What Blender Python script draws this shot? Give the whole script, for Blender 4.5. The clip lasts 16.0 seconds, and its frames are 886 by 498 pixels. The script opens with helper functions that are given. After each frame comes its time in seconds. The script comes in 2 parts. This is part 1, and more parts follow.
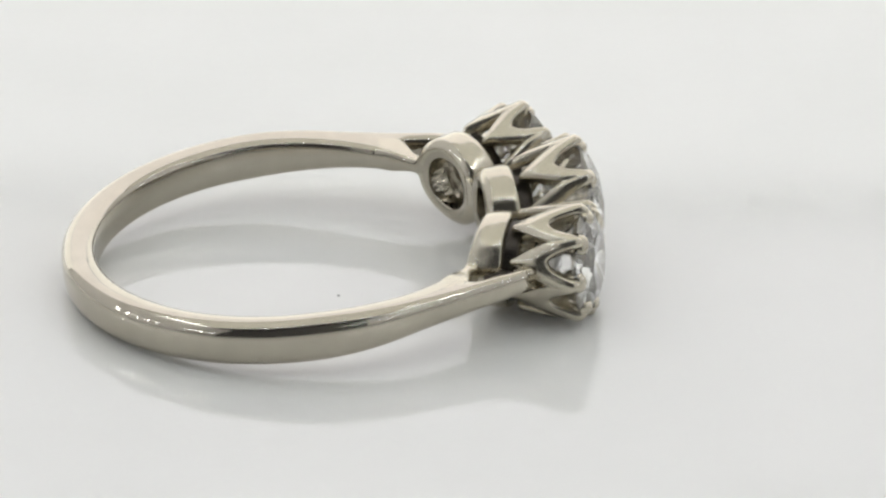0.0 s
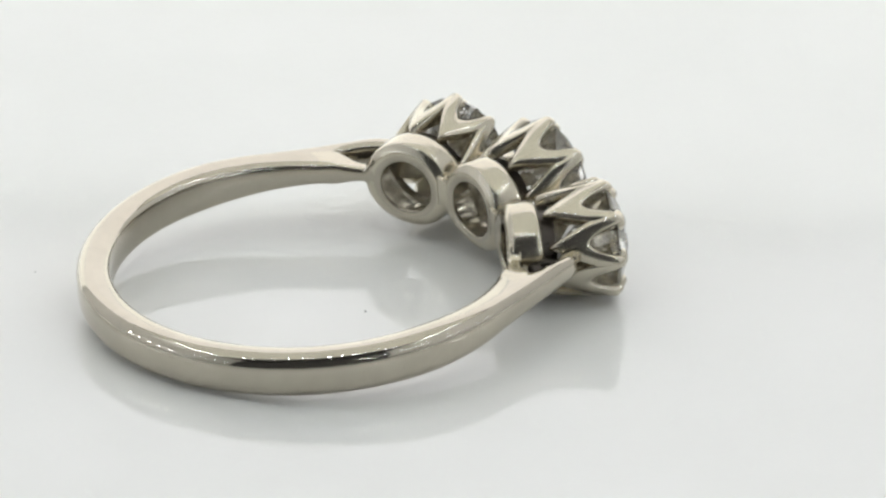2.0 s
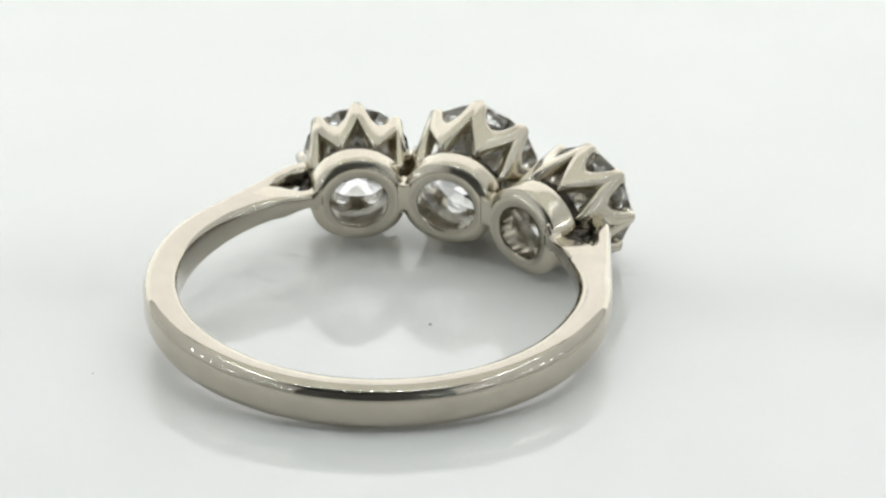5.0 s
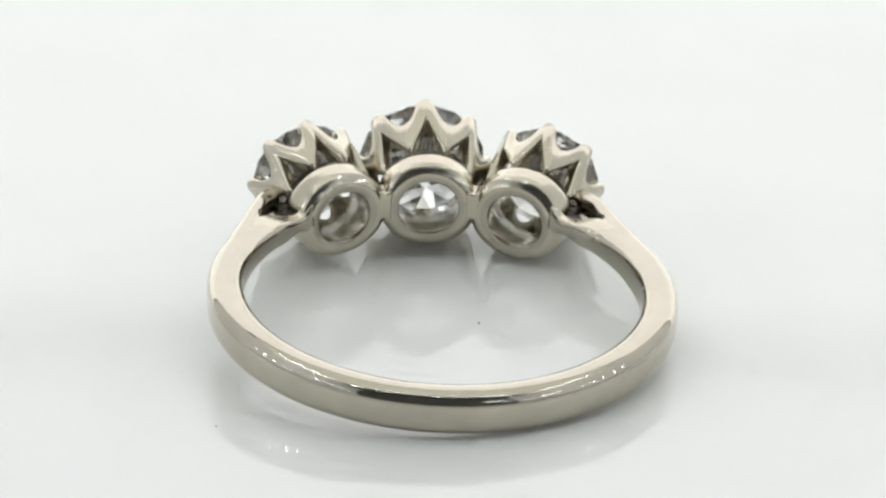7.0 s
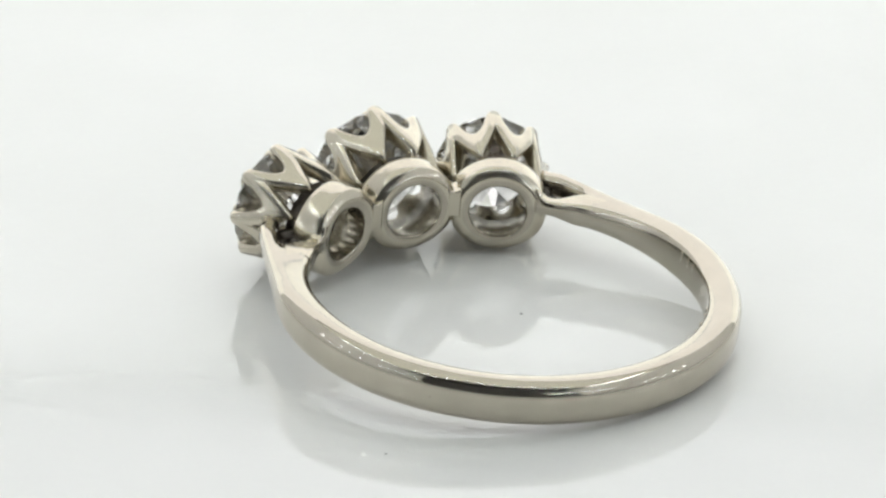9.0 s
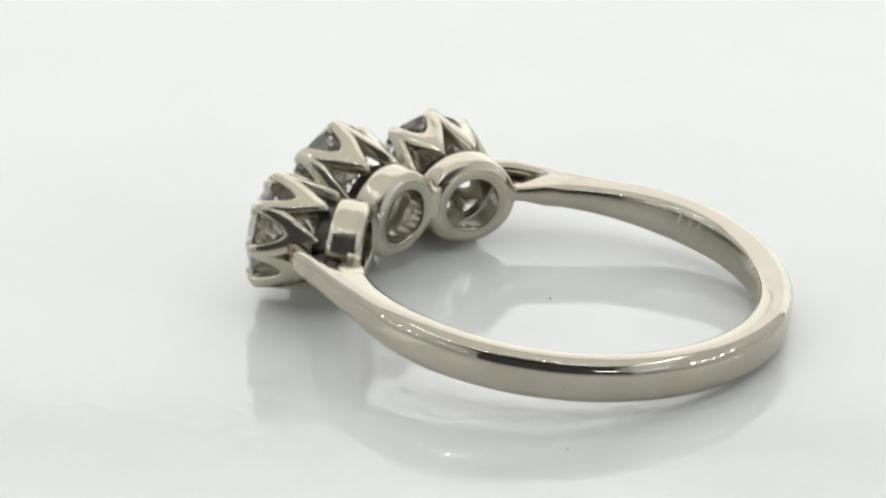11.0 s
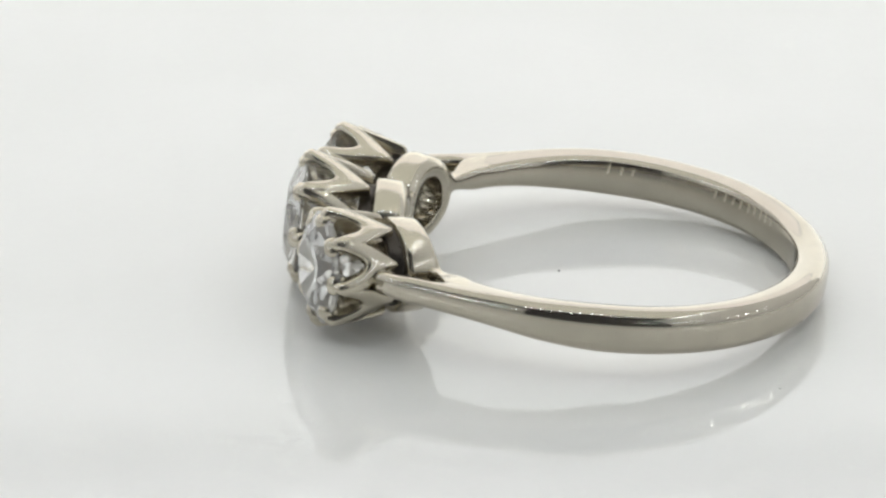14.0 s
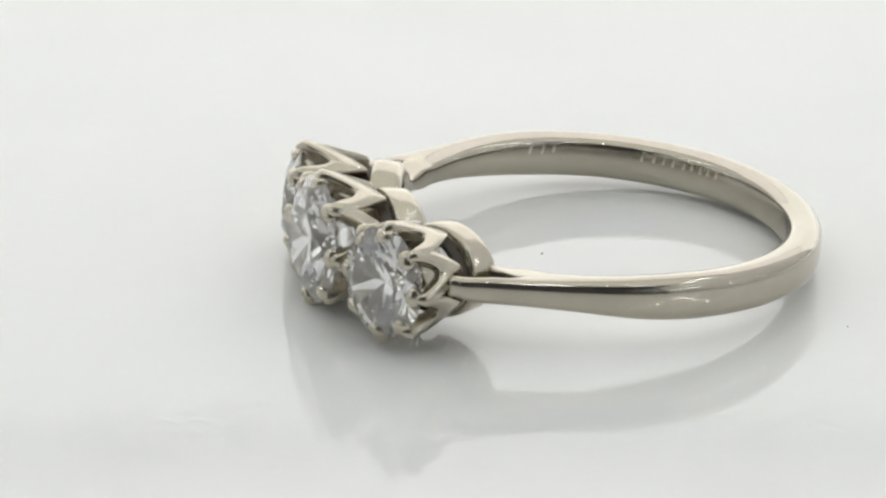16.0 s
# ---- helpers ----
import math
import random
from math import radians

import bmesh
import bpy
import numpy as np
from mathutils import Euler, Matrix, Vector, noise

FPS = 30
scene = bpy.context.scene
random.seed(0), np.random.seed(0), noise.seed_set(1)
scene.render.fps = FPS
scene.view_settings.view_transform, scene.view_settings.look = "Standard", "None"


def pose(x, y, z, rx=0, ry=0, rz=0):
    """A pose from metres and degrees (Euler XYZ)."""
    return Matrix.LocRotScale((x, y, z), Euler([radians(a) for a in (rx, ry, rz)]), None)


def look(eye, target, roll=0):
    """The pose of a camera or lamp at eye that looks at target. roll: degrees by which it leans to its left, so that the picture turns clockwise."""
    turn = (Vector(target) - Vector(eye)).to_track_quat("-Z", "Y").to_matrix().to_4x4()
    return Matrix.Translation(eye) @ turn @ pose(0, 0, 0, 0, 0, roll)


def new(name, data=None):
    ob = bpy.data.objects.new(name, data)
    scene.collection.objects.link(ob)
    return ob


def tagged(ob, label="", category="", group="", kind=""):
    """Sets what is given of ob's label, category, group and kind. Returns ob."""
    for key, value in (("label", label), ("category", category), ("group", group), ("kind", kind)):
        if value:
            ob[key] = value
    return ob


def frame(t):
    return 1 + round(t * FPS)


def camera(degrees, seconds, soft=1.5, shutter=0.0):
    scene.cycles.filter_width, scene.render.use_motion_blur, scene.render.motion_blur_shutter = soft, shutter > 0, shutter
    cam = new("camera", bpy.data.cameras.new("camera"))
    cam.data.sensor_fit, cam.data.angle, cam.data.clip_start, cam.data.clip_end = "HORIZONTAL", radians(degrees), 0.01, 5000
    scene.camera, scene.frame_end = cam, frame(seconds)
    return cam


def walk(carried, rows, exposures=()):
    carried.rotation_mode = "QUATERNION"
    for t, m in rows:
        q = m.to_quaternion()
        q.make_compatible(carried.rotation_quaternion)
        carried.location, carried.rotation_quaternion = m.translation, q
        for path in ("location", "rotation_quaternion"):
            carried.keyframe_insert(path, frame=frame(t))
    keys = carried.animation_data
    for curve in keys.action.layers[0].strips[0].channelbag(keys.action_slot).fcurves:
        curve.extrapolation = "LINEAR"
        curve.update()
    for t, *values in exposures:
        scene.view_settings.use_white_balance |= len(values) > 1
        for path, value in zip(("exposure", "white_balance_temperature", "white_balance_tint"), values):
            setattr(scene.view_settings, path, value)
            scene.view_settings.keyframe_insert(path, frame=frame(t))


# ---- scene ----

MM = 0.001

# ---- camera: stands still before the turntable ----
cam = camera(10.0, 16.0, soft=2.5)
EYE = Vector((0.0, -0.20025, 0.08813))
PITCH = radians(23.43)
YAW = radians(-0.03)
AIM = EYE + Vector((math.sin(YAW) * math.cos(PITCH), math.cos(YAW) * math.cos(PITCH), -math.sin(PITCH))) * 0.2
walk(cam, [(0.0, look(EYE, AIM, 0.45)), (16.0, look(EYE, AIM, 0.45))],
     exposures=[(0.0, -0.16, 6490, 10), (3.5, -0.03, 6390, 7), (7.5, -0.01, 6390, 7), (11.0, -0.08, 6430, 8), (16.0, -0.16, 6450, 9)])
scene.cycles.max_bounces, scene.cycles.transmission_bounces, scene.cycles.glossy_bounces = 32, 32, 24


def turn(t):
    """The turntable's angle in degrees."""
    s = (t - 7) / 7
    return 83.51 * s - 0.05 * s * s - 0.82 * s ** 3


# ---- world and lamps ----
world = bpy.data.worlds.new("world")
scene.world = world
world.use_nodes = True
world.node_tree.nodes["Background"].inputs[0].default_value = (0.9, 0.95, 1.0, 1)
world.node_tree.nodes["Background"].inputs[1].default_value = 0.1


def area(name, eye, target, sx, sy, watts, color):
    data = bpy.data.lights.new(name, "AREA")
    data.shape, data.size, data.size_y, data.energy, data.color = "RECTANGLE", sx, sy, watts, color
    ob = new(name, data)
    ob.matrix_world = look(eye, target)
    return ob


area("overhead_softbox", (0, 0.035, 0.444), (0, 0.035, 0), 0.60, 0.49, 0.80, (0.985, 0.99, 0.91))
area("back_light_panel", (0, 0.292, 0.057), (0, 0, 0.057), 0.60, 0.15, 0.35, (1.0, 0.99, 0.955))
# added unseen light: makes the upper back wall bright in the metal's reflections
area("added_back_glow", (0, 0.292, 0.285), (0, 0, 0.285), 0.60, 0.30, 0.64, (1.0, 0.955, 0.965))

# ---- materials ----


def material(name):
    m = bpy.data.materials.new(name)
    m.use_nodes = True
    nt = m.node_tree
    return m, nt, nt.nodes["Principled BSDF"]


def noise_node(nt, scale, detail=4.0, rough=0.5, vec=None):
    n = nt.nodes.new("ShaderNodeTexNoise")
    n.inputs["Scale"].default_value = scale
    n.inputs["Detail"].default_value = detail
    n.inputs["Roughness"].default_value = rough
    nt.links.new(vec or coords(nt), n.inputs["Vector"])
    return n


def coords(nt):
    return nt.nodes.new("ShaderNodeTexCoord").outputs["Object"]


def ramp(nt, fac, stops):
    r = nt.nodes.new("ShaderNodeValToRGB")
    while len(r.color_ramp.elements) < len(stops):
        r.color_ramp.elements.new(0.5)
    for e, (p, c) in zip(r.color_ramp.elements, stops):
        e.position, e.color = p, c if len(c) == 4 else (*c, 1)
    nt.links.new(fac, r.inputs[0])
    return r.outputs[0]


def grey(v):
    return (v, v, v, 1)


def bump(nt, bsdf, height, strength, distance):
    b = nt.nodes.new("ShaderNodeBump")
    b.inputs["Strength"].default_value = strength
    b.inputs["Distance"].default_value = distance
    nt.links.new(height, b.inputs["Height"])
    nt.links.new(b.outputs[0], bsdf.inputs["Normal"])


def metal(name, base, rough, wear, grain=1.0):
    """Cast and hand polished metal: slow unevenness, fine pits and scratches."""
    m, nt, b = material(name)
    b.inputs["Metallic"].default_value = 1
    n1 = noise_node(nt, 750, 2)
    n2 = noise_node(nt, 4200, 4, 0.6)
    nt.links.new(ramp(nt, n1.outputs[0], [(0.3, tuple(c * 0.93 for c in base)), (0.7, base)]), b.inputs["Base Color"])
    nt.links.new(ramp(nt, n2.outputs[0], [(0.3, grey(rough * (1 - 0.2 * grain))), (0.75, grey(rough * (1 + 0.3 * grain)))]), b.inputs["Roughness"])
    add = nt.nodes.new("ShaderNodeMath")
    add.operation = "MULTIPLY_ADD"
    nt.links.new(n2.outputs[0], add.inputs[0])
    add.inputs[1].default_value = 0.05 * grain
    nt.links.new(n1.outputs[0], add.inputs[2])
    bump(nt, b, add.outputs[0], wear, 0.00003)
    return m


WHITE_GOLD = metal("polished_white_gold", (0.578, 0.536, 0.442), 0.19, 0.8)
BAND_GOLD = metal("mirror_polished_white_gold", (0.53, 0.49, 0.412), 0.06, 0.3)
BRUSHED_GOLD = metal("brushed_white_gold", (0.48, 0.445, 0.375), 0.15, 0.3, 0.3)
# oxidised solder, darkened further for the shade in the joints and gaps
SOLDER_AND_SHADE = metal("dark_oxidised_solder_and_shade", (0.07, 0.062, 0.055), 0.32, 0.9)

DIAMOND, nt, b = material("diamond")
b.inputs["Base Color"].default_value = (1, 1, 1, 1)
b.inputs["Roughness"].default_value = 0.0
b.inputs["IOR"].default_value = 2.42
b.inputs["Transmission Weight"].default_value = 1

GLOSS, nt, b = material("white_gloss_acrylic")
n = noise_node(nt, 60, 3)
nt.links.new(ramp(nt, n.outputs[0], [(0.3, (0.83, 0.835, 0.82)), (0.7, (0.87, 0.872, 0.86))]), b.inputs["Base Color"])
b.inputs["Roughness"].default_value = 0.006
b.inputs["IOR"].default_value = 1.5
# the plate is slightly warped and wavy
xyz = nt.nodes.new("ShaderNodeSeparateXYZ")
nt.links.new(coords(nt), xyz.inputs[0])
n = noise_node(nt, 1600, 2, 0.5)
warp = nt.nodes.new("ShaderNodeVectorMath")
warp.operation = "DOT_PRODUCT"
comb = nt.nodes.new("ShaderNodeCombineXYZ")
nt.links.new(xyz.outputs[0], comb.inputs[0])
nt.links.new(xyz.outputs[1], comb.inputs[1])
nt.links.new(n.outputs[0], comb.inputs[2])
nt.links.new(comb.outputs[0], warp.inputs[0])
warp.inputs[1].default_value = (-0.021, -0.004, 0.0000064)
bump(nt, b, warp.outputs["Value"], 1.0, 1.0)


def matt(name, color, rough=0.7, scale=80):
    m, nt, b = material(name)
    n = noise_node(nt, scale, 4)
    nt.links.new(ramp(nt, n.outputs[0], [(0.3, tuple(c * 0.93 for c in color)), (0.7, color)]), b.inputs["Base Color"])
    b.inputs["Roughness"].default_value = rough
    bump(nt, b, n.outputs[0], 0.1, 0.001)
    return m


TENT = matt("white_tent_cloth", (0.82, 0.82, 0.82))
DARK = matt("dark_grey_cloth", (0.05, 0.05, 0.052))
REFLECTOR = matt("pale_reflector", (0.72, 0.72, 0.71))
GREY = matt("light_grey_cloth", (0.62, 0.62, 0.61))
TABLE = matt("white_laminate", (0.8, 0.8, 0.8), 0.4)
DUST = matt("dark_dust", (0.13, 0.13, 0.13), 0.9, 4000)

LED, nt, b = material("led_diode")
b.inputs["Base Color"].default_value = (1, 1, 1, 1)
b.inputs["Emission Color"].default_value = (0.90, 0.95, 1, 1)
b.inputs["Emission Strength"].default_value = 65

# ---- mesh helpers ----


def link(name, bm, mat, smooth=True):
    me = bpy.data.meshes.new(name)
    bmesh.ops.recalc_face_normals(bm, faces=bm.faces)
    for f in bm.faces:
        f.smooth = smooth
    bm.to_mesh(me)
    bm.free()
    me.materials.append(mat)
    return new(name, me)


def part(name, bm, mat, parent, label="", smooth=True):
    ob = link(name, bm, mat, smooth)
    ob.parent = parent
    return tagged(ob, label)


def box(x0, x1, y0, y1, z0, z1, bevel=0.0):
    bm = bmesh.new()
    bmesh.ops.create_cube(bm, size=1)
    for v in bm.verts:
        v.co = ((x0 + x1) / 2 + v.co.x * (x1 - x0), (y0 + y1) / 2 + v.co.y * (y1 - y0), (z0 + z1) / 2 + v.co.z * (z1 - z0))
    if bevel:
        bmesh.ops.bevel(bm, geom=bm.edges[:], offset=bevel, segments=3, affect="EDGES", profile=0.5)
    return bm


def loops(bm, rows, closed_rows=True, closed_ring=True, caps=False):
    """Skins a list of point rows with quads."""
    vs = [[bm.verts.new(p) for p in row] for row in rows]
    n, k = len(vs), len(vs[0])
    for i in range(n if closed_rows else n - 1):
        for j in range(k if closed_ring else k - 1):
            bm.faces.new((vs[i][j], vs[i][(j + 1) % k], vs[(i + 1) % n][(j + 1) % k], vs[(i + 1) % n][j]))
    if caps:
        bm.faces.new(vs[0])
        bm.faces.new(vs[-1][::-1])


def lathe(profile, steps):
    """A body of revolution about z from a closed profile of (radius, height)."""
    bm = bmesh.new()
    loops(bm, [[(r * math.cos(a), r * math.sin(a), z) for r, z in profile] for a in (2 * math.pi * i / steps for i in range(steps))])
    bmesh.ops.remove_doubles(bm, verts=bm.verts, dist=1e-7)
    bmesh.ops.dissolve_degenerate(bm, edges=bm.edges, dist=1e-8)
    return bm


def rounded(x0, x1, y0, y1, r, seg=4, q=None):
    """A rounded rectangle as a list of points. q: the radius on the side of x0, if another."""
    pts = []
    q = r if q is None else q
    for cx, cy, a0, r in ((x1 - r, y1 - r, 0, r), (x0 + q, y1 - q, 90, q), (x0 + q, y0 + q, 180, q), (x1 - r, y0 + r, 270, r)):
        for i in range(seg + 1):
            a = radians(a0 + 90 * i / seg)
            pts.append((cx + r * math.cos(a), cy + r * math.sin(a)))
    return pts


def mix(a, b, f):
    return a + (b - a) * min(1, max(0, f))


def smooth(f):
    f = min(1, max(0, f))
    return f * f * (3 - 2 * f)


# ---- the light tent ----
tagged(link("table_top", box(-0.5, 0.5, -0.6, 0.5, -0.04, -0.022), TABLE, False), "white laminate table top under the light tent", "table", kind="structure")
tagged(link("wall_back", box(-0.32, 0.32, 0.30, 0.31, -0.022, 0.45), GREY, False), "light grey cloth back wall of the light tent", "wall", kind="structure")
tagged(link("wall_left", box(-0.32, -0.31, -0.23, 0.30, -0.022, 0.45), TENT, False), "white cloth side wall of the light tent", "wall", kind="structure")
tagged(link("wall_right", box(0.31, 0.32, -0.23, 0.30, -0.022, 0.45), TENT, False), "white cloth side wall of the light tent", "wall", kind="structure")
tagged(link("wall_front", box(-0.32, 0.32, -0.43, -0.42, -0.022, 0.45), DARK, False), "dark room behind the open front of the light tent", "wall", kind="structure")
# unseen pale panels, added to throw light into the diamonds
for x in (-0.315, 0.315):
    tagged(link("front_reflector", box(x - 0.005, x + 0.005, -0.42, -0.23, -0.022, 0.45), REFLECTOR, False), "pale unseen reflector added beside the open front", "flap", "flaps of the tent", kind="structure")
tagged(link("ceiling", box(-0.32, 0.32, -0.43, 0.31, 0.45, 0.46), DARK, False), "dark ceiling over the light tent", "ceiling", kind="structure")


def led_strip(x, y, z, turned, count, tipped=0):
    strip = tagged(link("led_strip", box(-count * 0.017, count * 0.017, 0.001, 0.004, -0.006, 0.006, 0.001), GREY, False),
                   "grey light strip with small bright diodes on the tent wall", "lamp", "light strips of the tent")
    for i in range(count):
        d = part("diode", box(-0.0033, 0.0033, -0.001, 0.002, -0.0033, 0.0033, 0.0004), LED, strip)
        d.location = ((i - (count - 1) / 2) * 0.034, 0, 0)
    strip.matrix_world = pose(x, y, z, tipped, 0, turned)
    return strip


# the strips face into the tent: local -y
for side in (1, -1):
    led_strip(side * 0.3045, -0.05, 0.110, -90 * side, 5)
    led_strip(side * 0.3045, -0.28, 0.155, -90 * side, 6)
led_strip(0.225, -0.4145, 0.19, 180, 4)
# strips round the front edge of the overhead softbox face down
led_strip(0, -0.205, 0.436, 0, 14, 90)
led_strip(-0.292, -0.03, 0.436, 90, 9, 90)
led_strip(0.292, -0.03, 0.436, 90, 9, 90)


# ---- the turntable ----
turntable = tagged(link("turntable", lathe([(0.0, 0.0), (0.1185, 0.0), (0.1196, -0.0004), (0.12, -0.0015), (0.12, -0.0105), (0.1196, -0.0116), (0.1185, -0.012), (0.0, -0.012)], 160), GLOSS),
                   "glossy white acrylic turntable plate, slowly turning", "turntable")
for e in turntable.data.polygons:
    e.use_smooth = abs(e.normal.z) < 0.99
foot = part("foot", lathe([(0.0, -0.0121), (0.07, -0.0121), (0.072, -0.014), (0.072, -0.0220), (0.0, -0.0220)], 96), TABLE, turntable)


def speck(r, seed):
    bm = bmesh.new()
    bmesh.ops.create_icosphere(bm, subdivisions=2, radius=r)
    for v in bm.verts:
        v.co *= 1 + 0.5 * noise.noise(v.co / r * 1.3 + Vector((seed, 0, 0)))
        v.co.z = v.co.z * 0.5 + r * 0.4
    return bm


SPECKS = [(1.44, -4.78, 0.055, 3), (-9.22, -15.14, 0.035, 8)]
specks = []
for x, y, r, seed in SPECKS:
    ob = tagged(link("dust_speck", speck(r * MM, seed), DUST), "tiny dark speck of dust on the white plate", "dust", "dust on the turntable")
    specks.append((ob, x * MM, y * MM))

# ---- the ring ----
RI, RO, HALF = 8.45, 9.79, 1.0
RING_POSE = pose(-0.11 * MM, -6.68 * MM, 1.95 * MM, 5.1, 2.0, 4.5)
ring = tagged(new("ring"), "polished white gold ring with three round diamonds lying on its side", "ring")
ring.empty_display_size = 0.005


def sweep(rows, bulge=0.05, hollow_out=0.0):
    """rows: angle from x in degrees, inner and outer radius, half width inside and outside, corner radius; in mm, about the finger hole."""
    bm = bmesh.new()
    out = []
    for a, r0, r1, w0, w1, c in rows:
        ca, sa = math.cos(radians(a)), math.sin(radians(a))
        sec = []
        w = max(w0, w1)
        c1 = min(c, (r1 - r0) * 0.6, w * 0.6)
        p = rounded(r0, r1, -w, w, c1, 7, min(0.30, (r1 - r0) * 0.3, c1))
        inner = [(p[15][0], p[15][1] + (p[16][1] - p[15][1]) * k / 8) for k in range(1, 8)]
        outer = [(p[31][0], p[31][1] + (p[0][1] - p[31][1]) * k / 8) for k in range(1, 8)]
        for x, z in p[:16] + inner + p[16:] + outer:
            f = (x - r0) / (r1 - r0)
            k = mix(w0, w1, smooth(f * 1.6)) / w
            x += bulge * (1 - (z / w) ** 2) if f > 0.5 else -hollow_out * (1 - (z / w) ** 2)
            sec.append((x * ca * MM, x * sa * MM, z * k * MM))
        out.append(sec)
    loops(bm, out, False, True, True)
    return bm


def shank_outer(d):
    """Outer radius by degrees past the x axis towards the head: a circle, then a straight shoulder."""
    if d < 22:
        return RO
    x0, y0 = RO * math.cos(radians(22)), RO * math.sin(radians(22))
    x1, y1 = 7.30, 8.85
    c, s = math.cos(radians(d)), math.sin(radians(d))
    return ((x1 - x0) * y0 - (y1 - y0) * x0) / ((x1 - x0) * s - (y1 - y0) * c)


COMFORT = 0.10


def shank_half(d):
    return mix(HALF, 0.58, smooth((d + 6) / 52))


def hollow(ob):
    """Gives the faces that touch the finger a duller, brushed finish."""
    ob.data.materials.append(BRUSHED_GOLD)
    for f in ob.data.polygons:
        if 13 <= f.index % 46 <= 24 and len(f.vertices) == 4:
            f.material_index = 1


def shank_rows():
    rows = []
    for i in range(195):
        a = 54.2 - i * (288.4 / 194)
        d = a if a > -90 else -180 - a
        ro = shank_outer(d)
        ro -= 0.34 * smooth((d - 48.5) / 5.5)
        ri = mix(RI, ro - 0.72, smooth((d - 37) / 5))
        w = shank_half(d) * mix(1, 0.8, (d - 46) / 7)
        rows.append((a, ri, ro, w * 0.88, w, 0.60))
    return rows


shank = part("shank", sweep(shank_rows(), 0.06, COMFORT), BAND_GOLD, ring, "plain polished band tapering into the shoulders")
hollow(shank)
for side in (1, -1):
    rows = []
    for i in range(29):
        d = 33 + i * (53.2 - 33) / 28
        a = d if side > 0 else 180 - d
        w = mix(shank_half(d) * 0.985, 0.34, smooth((d - 39) / 10))
        flare = 0.5 * smooth((d - 49) / 4.5) ** 2
        rows.append((a, RI + 0.008 + 0.085 * smooth((d - 41) / 9), RI + mix(1.30, 0.62, smooth((d - 39) / 10)), w * mix(0.88, 1, (d - 39) / 8) + flare, w * mix(0.985, 1, (d - 39) / 8) + flare, mix(0.3, 0.12, (d - 36) / 6)))
    hollow(part("shoulder_bar", sweep(rows, 0, COMFORT), WHITE_GOLD, ring, "slim inner bar of the split shoulder"))
for side in (1, -1):
    rows = []
    for i in range(9):
        e = -1.8 + i * 0.45
        w = 0.60 + 0.36 * (abs(e) / 3.2) ** 2
        rows.append((90 + side * 12.9 + e, RI - 0.004, RI + 0.9, w, w, 0.08))
    part("gallery_link", sweep(rows, 0), WHITE_GOLD, ring)


def solder(seed):
    """A rough lump of solder."""
    bm = bmesh.new()
    bmesh.ops.create_icosphere(bm, subdivisions=3, radius=1)
    for v in bm.verts:
        k = 1 + 0.35 * noise.noise(v.co * 1.6 + Vector((seed, 3, 0))) + 0.12 * noise.noise(v.co * 5 + Vector((0, seed, 0)))
        v.co = Vector((v.co.x * 0.48, v.co.y * 0.36, v.co.z * 0.3)) * k * MM
    return bm


for side in (1, -1):
    for r, d, z, a in ((10.2, 52.2, -0.15, 20), (9.75, 50.6, -0.25, -30)):
        a0 = radians(d if side > 0 else 180 - d)
        o = part("solder_joint", solder(r + side), SOLDER_AND_SHADE, ring, "rough dark lump of solder")
        o.matrix_local = pose(r * math.cos(a0) * MM, r * math.sin(a0) * MM, z * MM, 15, 10, math.degrees(a0) + a)


def gallery(r, hole):
    """A short pierced drum, its inner face hollowed to the curve of the finger."""
    bm = lathe([(rr * MM, zz * MM) for rr, zz in
                [(hole + 0.02, 8.60), (hole + 0.01, 8.50), (hole + 0.06, 8.45), (r - 0.5, 8.45), (r - 0.35, 8.455), (r - 0.32, 8.465), (r - 0.18, 8.575), (r - 0.04, 8.69), (r - 0.005, 8.75), (r + 0.01, 9.0), (r + 0.04, 9.3), (r + 0.04, 9.5),
                 (r + 0.03, 9.72), (r - 0.02, 9.80), (r - 0.10, 9.82), (r - 0.26, 9.82), (r - 0.30, 9.9), (r - 0.26, 10.4), (r - 0.34, 10.45), (r - 0.5, 10.4), (hole + 0.10, 9.3)]], 80)
    for v in bm.verts:
        v.co.x *= 1.075
        z = v.co.z / MM
        x = v.co.x / MM
        v.co.z -= (RI - math.sqrt(RI * RI - x * x)) * MM * mix(1, 0, (z - 8.6) / 0.9)
    return bm


FOOT = 10.0


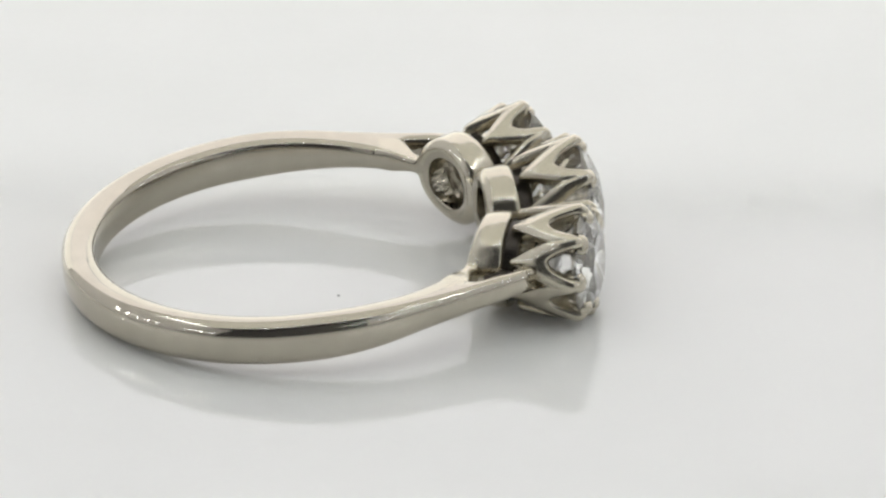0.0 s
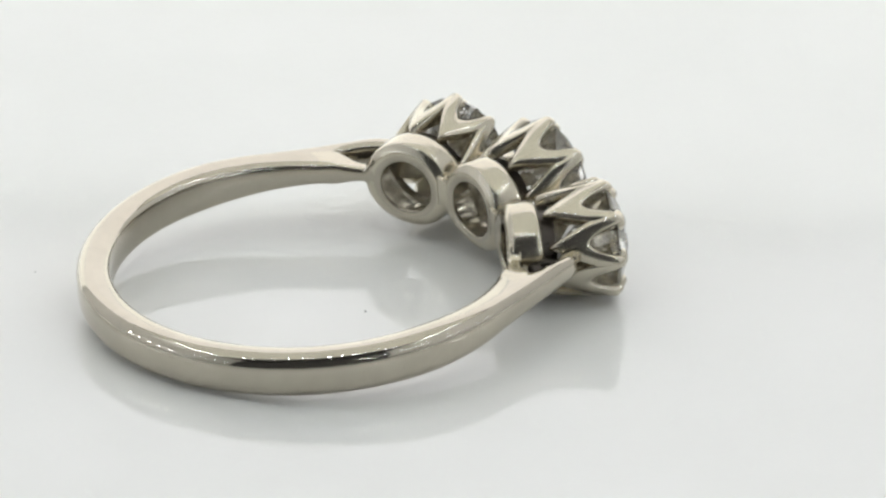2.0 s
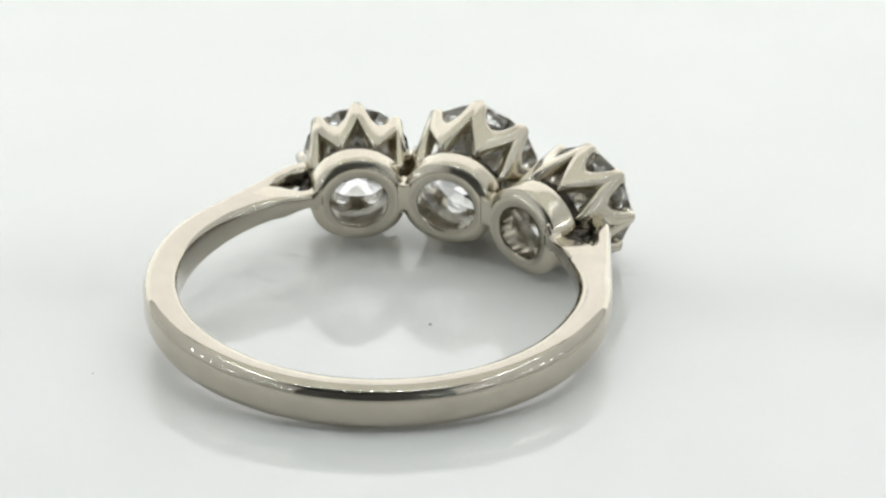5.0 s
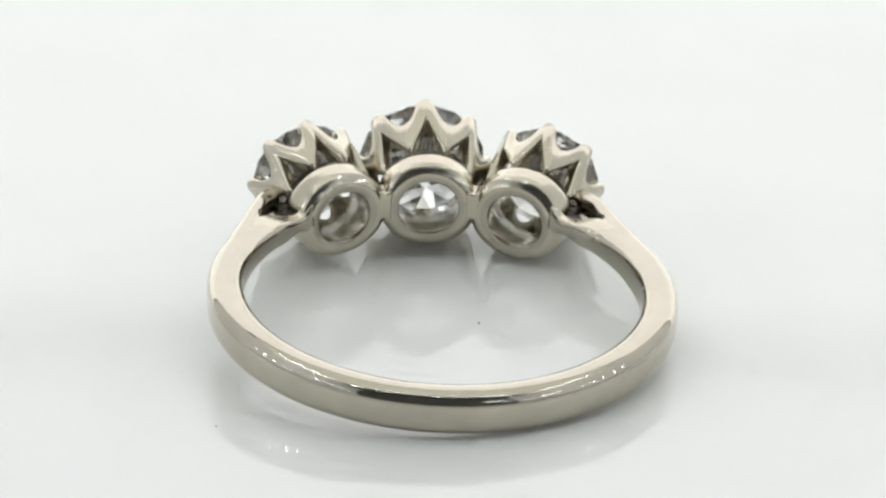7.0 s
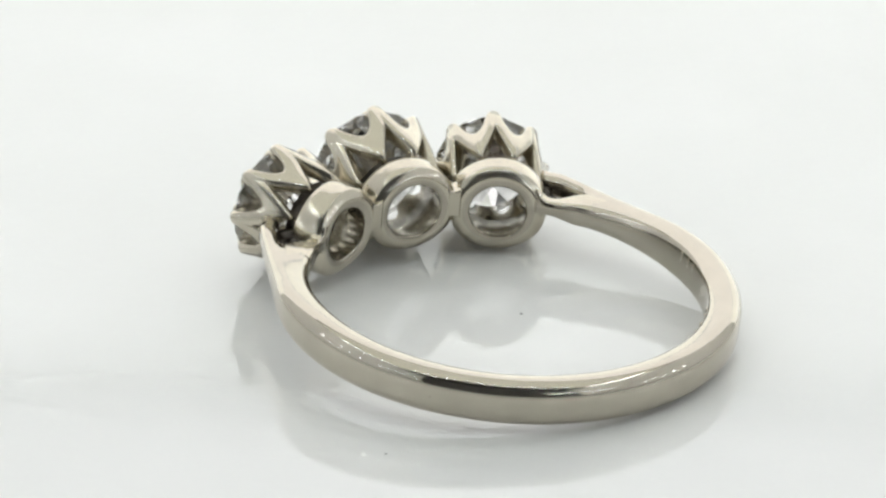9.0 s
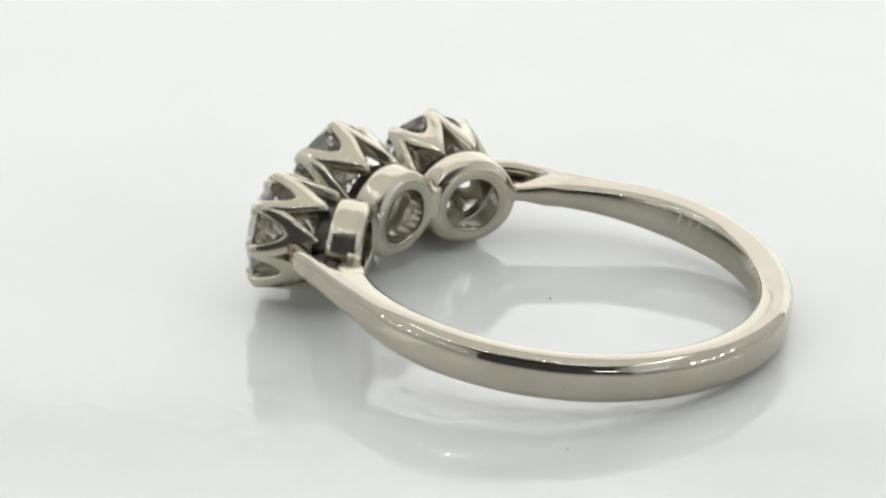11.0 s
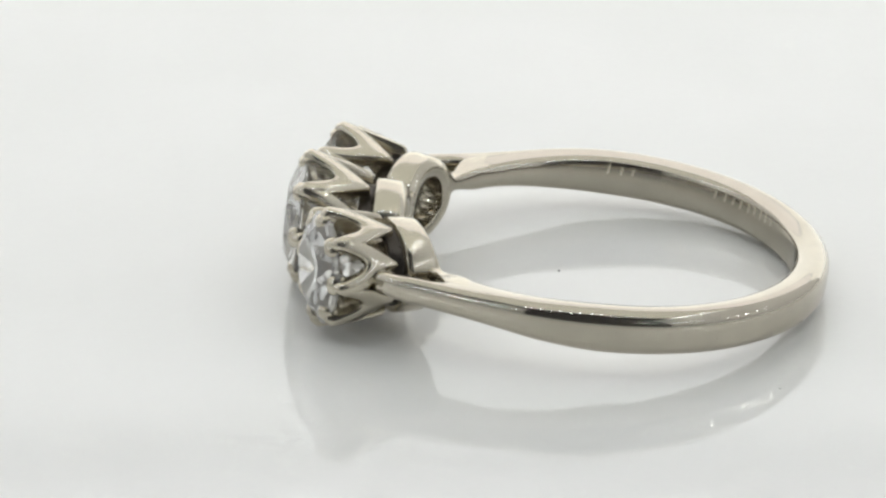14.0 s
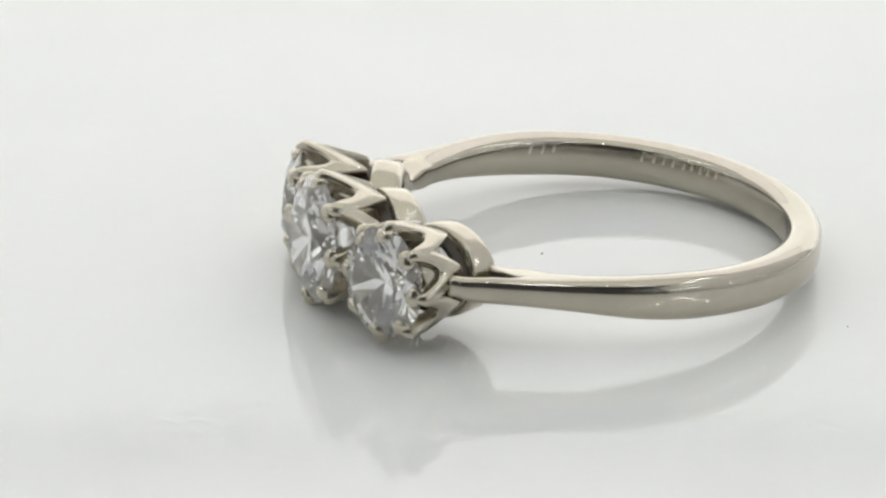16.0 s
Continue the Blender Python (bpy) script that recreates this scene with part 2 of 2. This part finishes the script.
def coronet(r0, r1, tip, uneven):
    """Zigzag crown of eight claws, radius r0 at its foot and r1 at the tips, which reach the height tip, each a little uneven."""
    bm = bmesh.new()
    rows = []
    n = 8 * 28
    for i in range(n):
        a = 2 * math.pi * i / n
        e = abs(((i % 28) / 28 + 0.5) % 1 - 0.5) * 2
        wave = 1 / (1 + (e / 0.48) ** 3.2)
        mine = uneven[(i + 14) // 28 % 8]
        top = mix(tip - 1.62 - 0.4 * mine, tip + mine, wave)
        low = mix(tip - 1.40, FOOT, min(1, e / 0.92) ** 0.75)
        sec = []
        for x, y in rounded(-1, 1, -1, 1, 0.5, 4):
            # round the rims evenly, whatever the height of the wall
            h = (top - low) / 2
            rim = (0.17 + 0.16 * wave) if x > 0 else 0.14
            zz = (top + low) / 2 + math.copysign(max(0.0, abs(x) - 0.5) * 2 * rim + min(abs(x), 0.5) * 2 * (h - rim), x)
            f = max(0.0, (zz - FOOT) / (tip - FOOT))
            rad = mix(r0, r1, f ** 0.8) - 0.16 * smooth((f - 0.82) / 0.18) ** 2
            thick = 0.48 + 0.20 * wave * smooth(f)
            rr = rad - thick / 2 + y * thick / 2 + ((0.10 * (1 - x * x) + 0.13 * math.exp(-(e / 0.3) ** 2) * smooth(f)) if y > 0 else 0)
            sec.append((rr * math.cos(a) * MM, rr * math.sin(a) * MM, zz * MM))
        rows.append(sec)
    loops(bm, rows)
    return bm


def claw_tip(r1, tip):
    """One claw's end, a rounded bead bent inwards over the edge of the stone."""
    bm = bmesh.new()
    path = [(r1 - 0.46, tip - 0.95, 0.24, 0.14), (r1 - 0.43, tip - 0.55, 0.38, 0.24), (r1 - 0.44, tip - 0.28, 0.46, 0.29), (r1 - 0.49, tip - 0.11, 0.46, 0.27), (r1 - 0.57, tip + 0.01, 0.38, 0.20), (r1 - 0.70, tip + 0.05, 0.24, 0.11), (r1 - 0.80, tip + 0.04, 0.08, 0.04)]
    rows = []
    for k, (x, z, w, h) in enumerate(path):
        x0, z0 = path[max(0, k - 1)][:2]
        x1, z1 = path[min(len(path) - 1, k + 1)][:2]
        l = math.hypot(x1 - x0, z1 - z0)
        nx, nz = (z1 - z0) / l, -(x1 - x0) / l
        rows.append([((x + nx * math.cos(t) * h) * MM, math.sin(t) * w * MM, (z + nz * math.cos(t) * h) * MM) for t in (2 * math.pi * j / 14 for j in range(14))])
    loops(bm, rows, False, True, True)
    return bm


def brilliant(rad, girdle):
    """A round brilliant cut stone of that radius, its girdle at the height girdle."""
    bm = bmesh.new()

    def ringv(r, z, n, off):
        return [bm.verts.new((r * rad * math.cos(2 * math.pi * (i + off) / n) * MM, r * rad * math.sin(2 * math.pi * (i + off) / n) * MM, (girdle + z * rad) * MM)) for i in range(n)]

    table = ringv(0.56, 0.26, 8, 0.5)
    star = ringv(0.78, 0.163, 8, 0)
    top = ringv(1.0, 0.02, 16, 0)
    bot = ringv(1.0, -0.02, 16, 0)
    low = ringv(0.24, -0.70, 8, 0)
    culet = bm.verts.new((0, 0, (girdle - 0.88 * rad) * MM))
    bm.faces.new(table)
    for i in range(8):
        j, p = (i + 1) % 8, (i - 1) % 8
        bm.faces.new((table[p], table[i], star[i]))
        bm.faces.new((table[i], star[j], top[(2 * i + 1) % 16], star[i]))
        bm.faces.new((star[i], top[2 * i], top[(2 * i + 1) % 16]))
        bm.faces.new((star[i], top[(2 * i - 1) % 16], top[2 * i]))
        bm.faces.new((low[i], bot[2 * i], bot[(2 * i + 1) % 16]))
        bm.faces.new((low[i], bot[(2 * i - 1) % 16], bot[2 * i]))
        bm.faces.new((low[i], bot[(2 * i + 1) % 16], low[j], culet))
    for i in range(16):
        bm.faces.new((top[i], top[(i + 1) % 16], bot[(i + 1) % 16], bot[i]))
    return bm


def setting(beta, lean, drop, r0, r1, tip, stone, hole):
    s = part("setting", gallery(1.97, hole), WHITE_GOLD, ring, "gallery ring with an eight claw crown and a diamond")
    s.data.materials.append(BRUSHED_GOLD)
    s.data.materials.append(SOLDER_AND_SHADE)
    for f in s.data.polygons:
        # the recessed neck is coloured dark: oxide plus the shade of the gap
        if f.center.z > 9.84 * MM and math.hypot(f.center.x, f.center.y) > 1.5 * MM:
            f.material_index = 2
        elif math.hypot(f.center.x / 1.075, f.center.y) < 1.45 * MM:
            f.material_index = 1
    # the crown leans a little on its drum, towards the middle stone
    tilt = Matrix.Translation((0, 0, RI * MM)) @ pose(0, 0, 0, 0, beta - lean, 0) @ Matrix.Translation((0, 0, -RI * MM))
    uneven = [random.uniform(-0.07, 0.05) for _ in range(8)]
    part("coronet", coronet(r0, r1, tip, uneven), WHITE_GOLD, s, "zigzag crown of eight claws").matrix_local = tilt
    for k in range(8):
        part("claw", claw_tip(r1 + random.uniform(-0.03, 0.03), tip + uneven[k]), WHITE_GOLD, s).matrix_local = tilt @ pose(0, 0, 0, 0, 0, 45 * k)
    stone_cut = part("diamond", brilliant(stone, tip - 0.27), DIAMOND, s, "clear round brilliant cut diamond", False)
    stone_cut.matrix_local = tilt @ pose(0, 0, 0, 0, 0, 7 + 40 * beta)
    sb, cb = math.sin(radians(beta)), math.cos(radians(beta))
    s.matrix_local = Matrix(((-cb, 0, sb, 0), (sb, 0, cb, 0), (0, 1, 0, drop * MM), (0, 0, 0, 1)))
    return s


setting(0, 0, -0.13, 2.06, 3.00, 13.05, 2.78, 1.2)
setting(26, 23.0, -0.32, 2.0, 2.56, 13.20, 2.38, 1.15)
setting(-26, -22.0, -0.21, 2.0, 2.56, 13.02, 2.38, 1.15)


# a small dark pit in the outside of the band
bm = bmesh.new()
bmesh.ops.create_icosphere(bm, subdivisions=2, radius=1)
for v in bm.verts:
    k = 1 + 0.4 * noise.noise(v.co * 1.5)
    v.co = Vector((v.co.x * 0.025, v.co.y * 0.10, v.co.z * 0.055)) * k * MM
pit = part("pit", bm, SOLDER_AND_SHADE, ring, "small dark pit in the metal")
pit.matrix_local = pose((RO + 0.03) * math.cos(radians(-65.7)) * MM, (RO + 0.03) * math.sin(radians(-65.7)) * MM, 0.3 * MM, 20, 0, -65.7)


# worn stamp marks inside the band, too worn to be read
for k, a in enumerate([298.5, 301.6, 304.4, 307.5, 310.3, 313.8, 317.0, 320.2, 324.0, 351.5, 355.0, 359.0]):
    h = 0.17 + 0.05 * (k % 3)
    mark = part("stamp_mark", box(-0.03 * MM, 0.03 * MM, -0.07 * MM, 0.07 * MM, -h * MM, h * MM, 0.02 * MM), WHITE_GOLD, ring, "worn stamped mark inside the band")
    mark.matrix_local = pose(8.386 * math.cos(radians(a)) * MM, 8.386 * math.sin(radians(a)) * MM, (0.40 + 0.04 * (k % 2)) * MM, 8, 0, a)


# ---- what moves: all that lies on the plate turns with it ----
def motions():
    times = [i * 0.5 for i in range(33)]
    walk(turntable, [(t, pose(0, 0, 0, 0, 0, turn(t))) for t in times])
    walk(ring, [(t, pose(0, 0, 0, 0, 0, turn(t)) @ RING_POSE) for t in times])
    for ob, x, y in specks:
        walk(ob, [(t, pose(0, 0, 0, 0, 0, turn(t)) @ pose(x, y, 0)) for t in times])


motions()
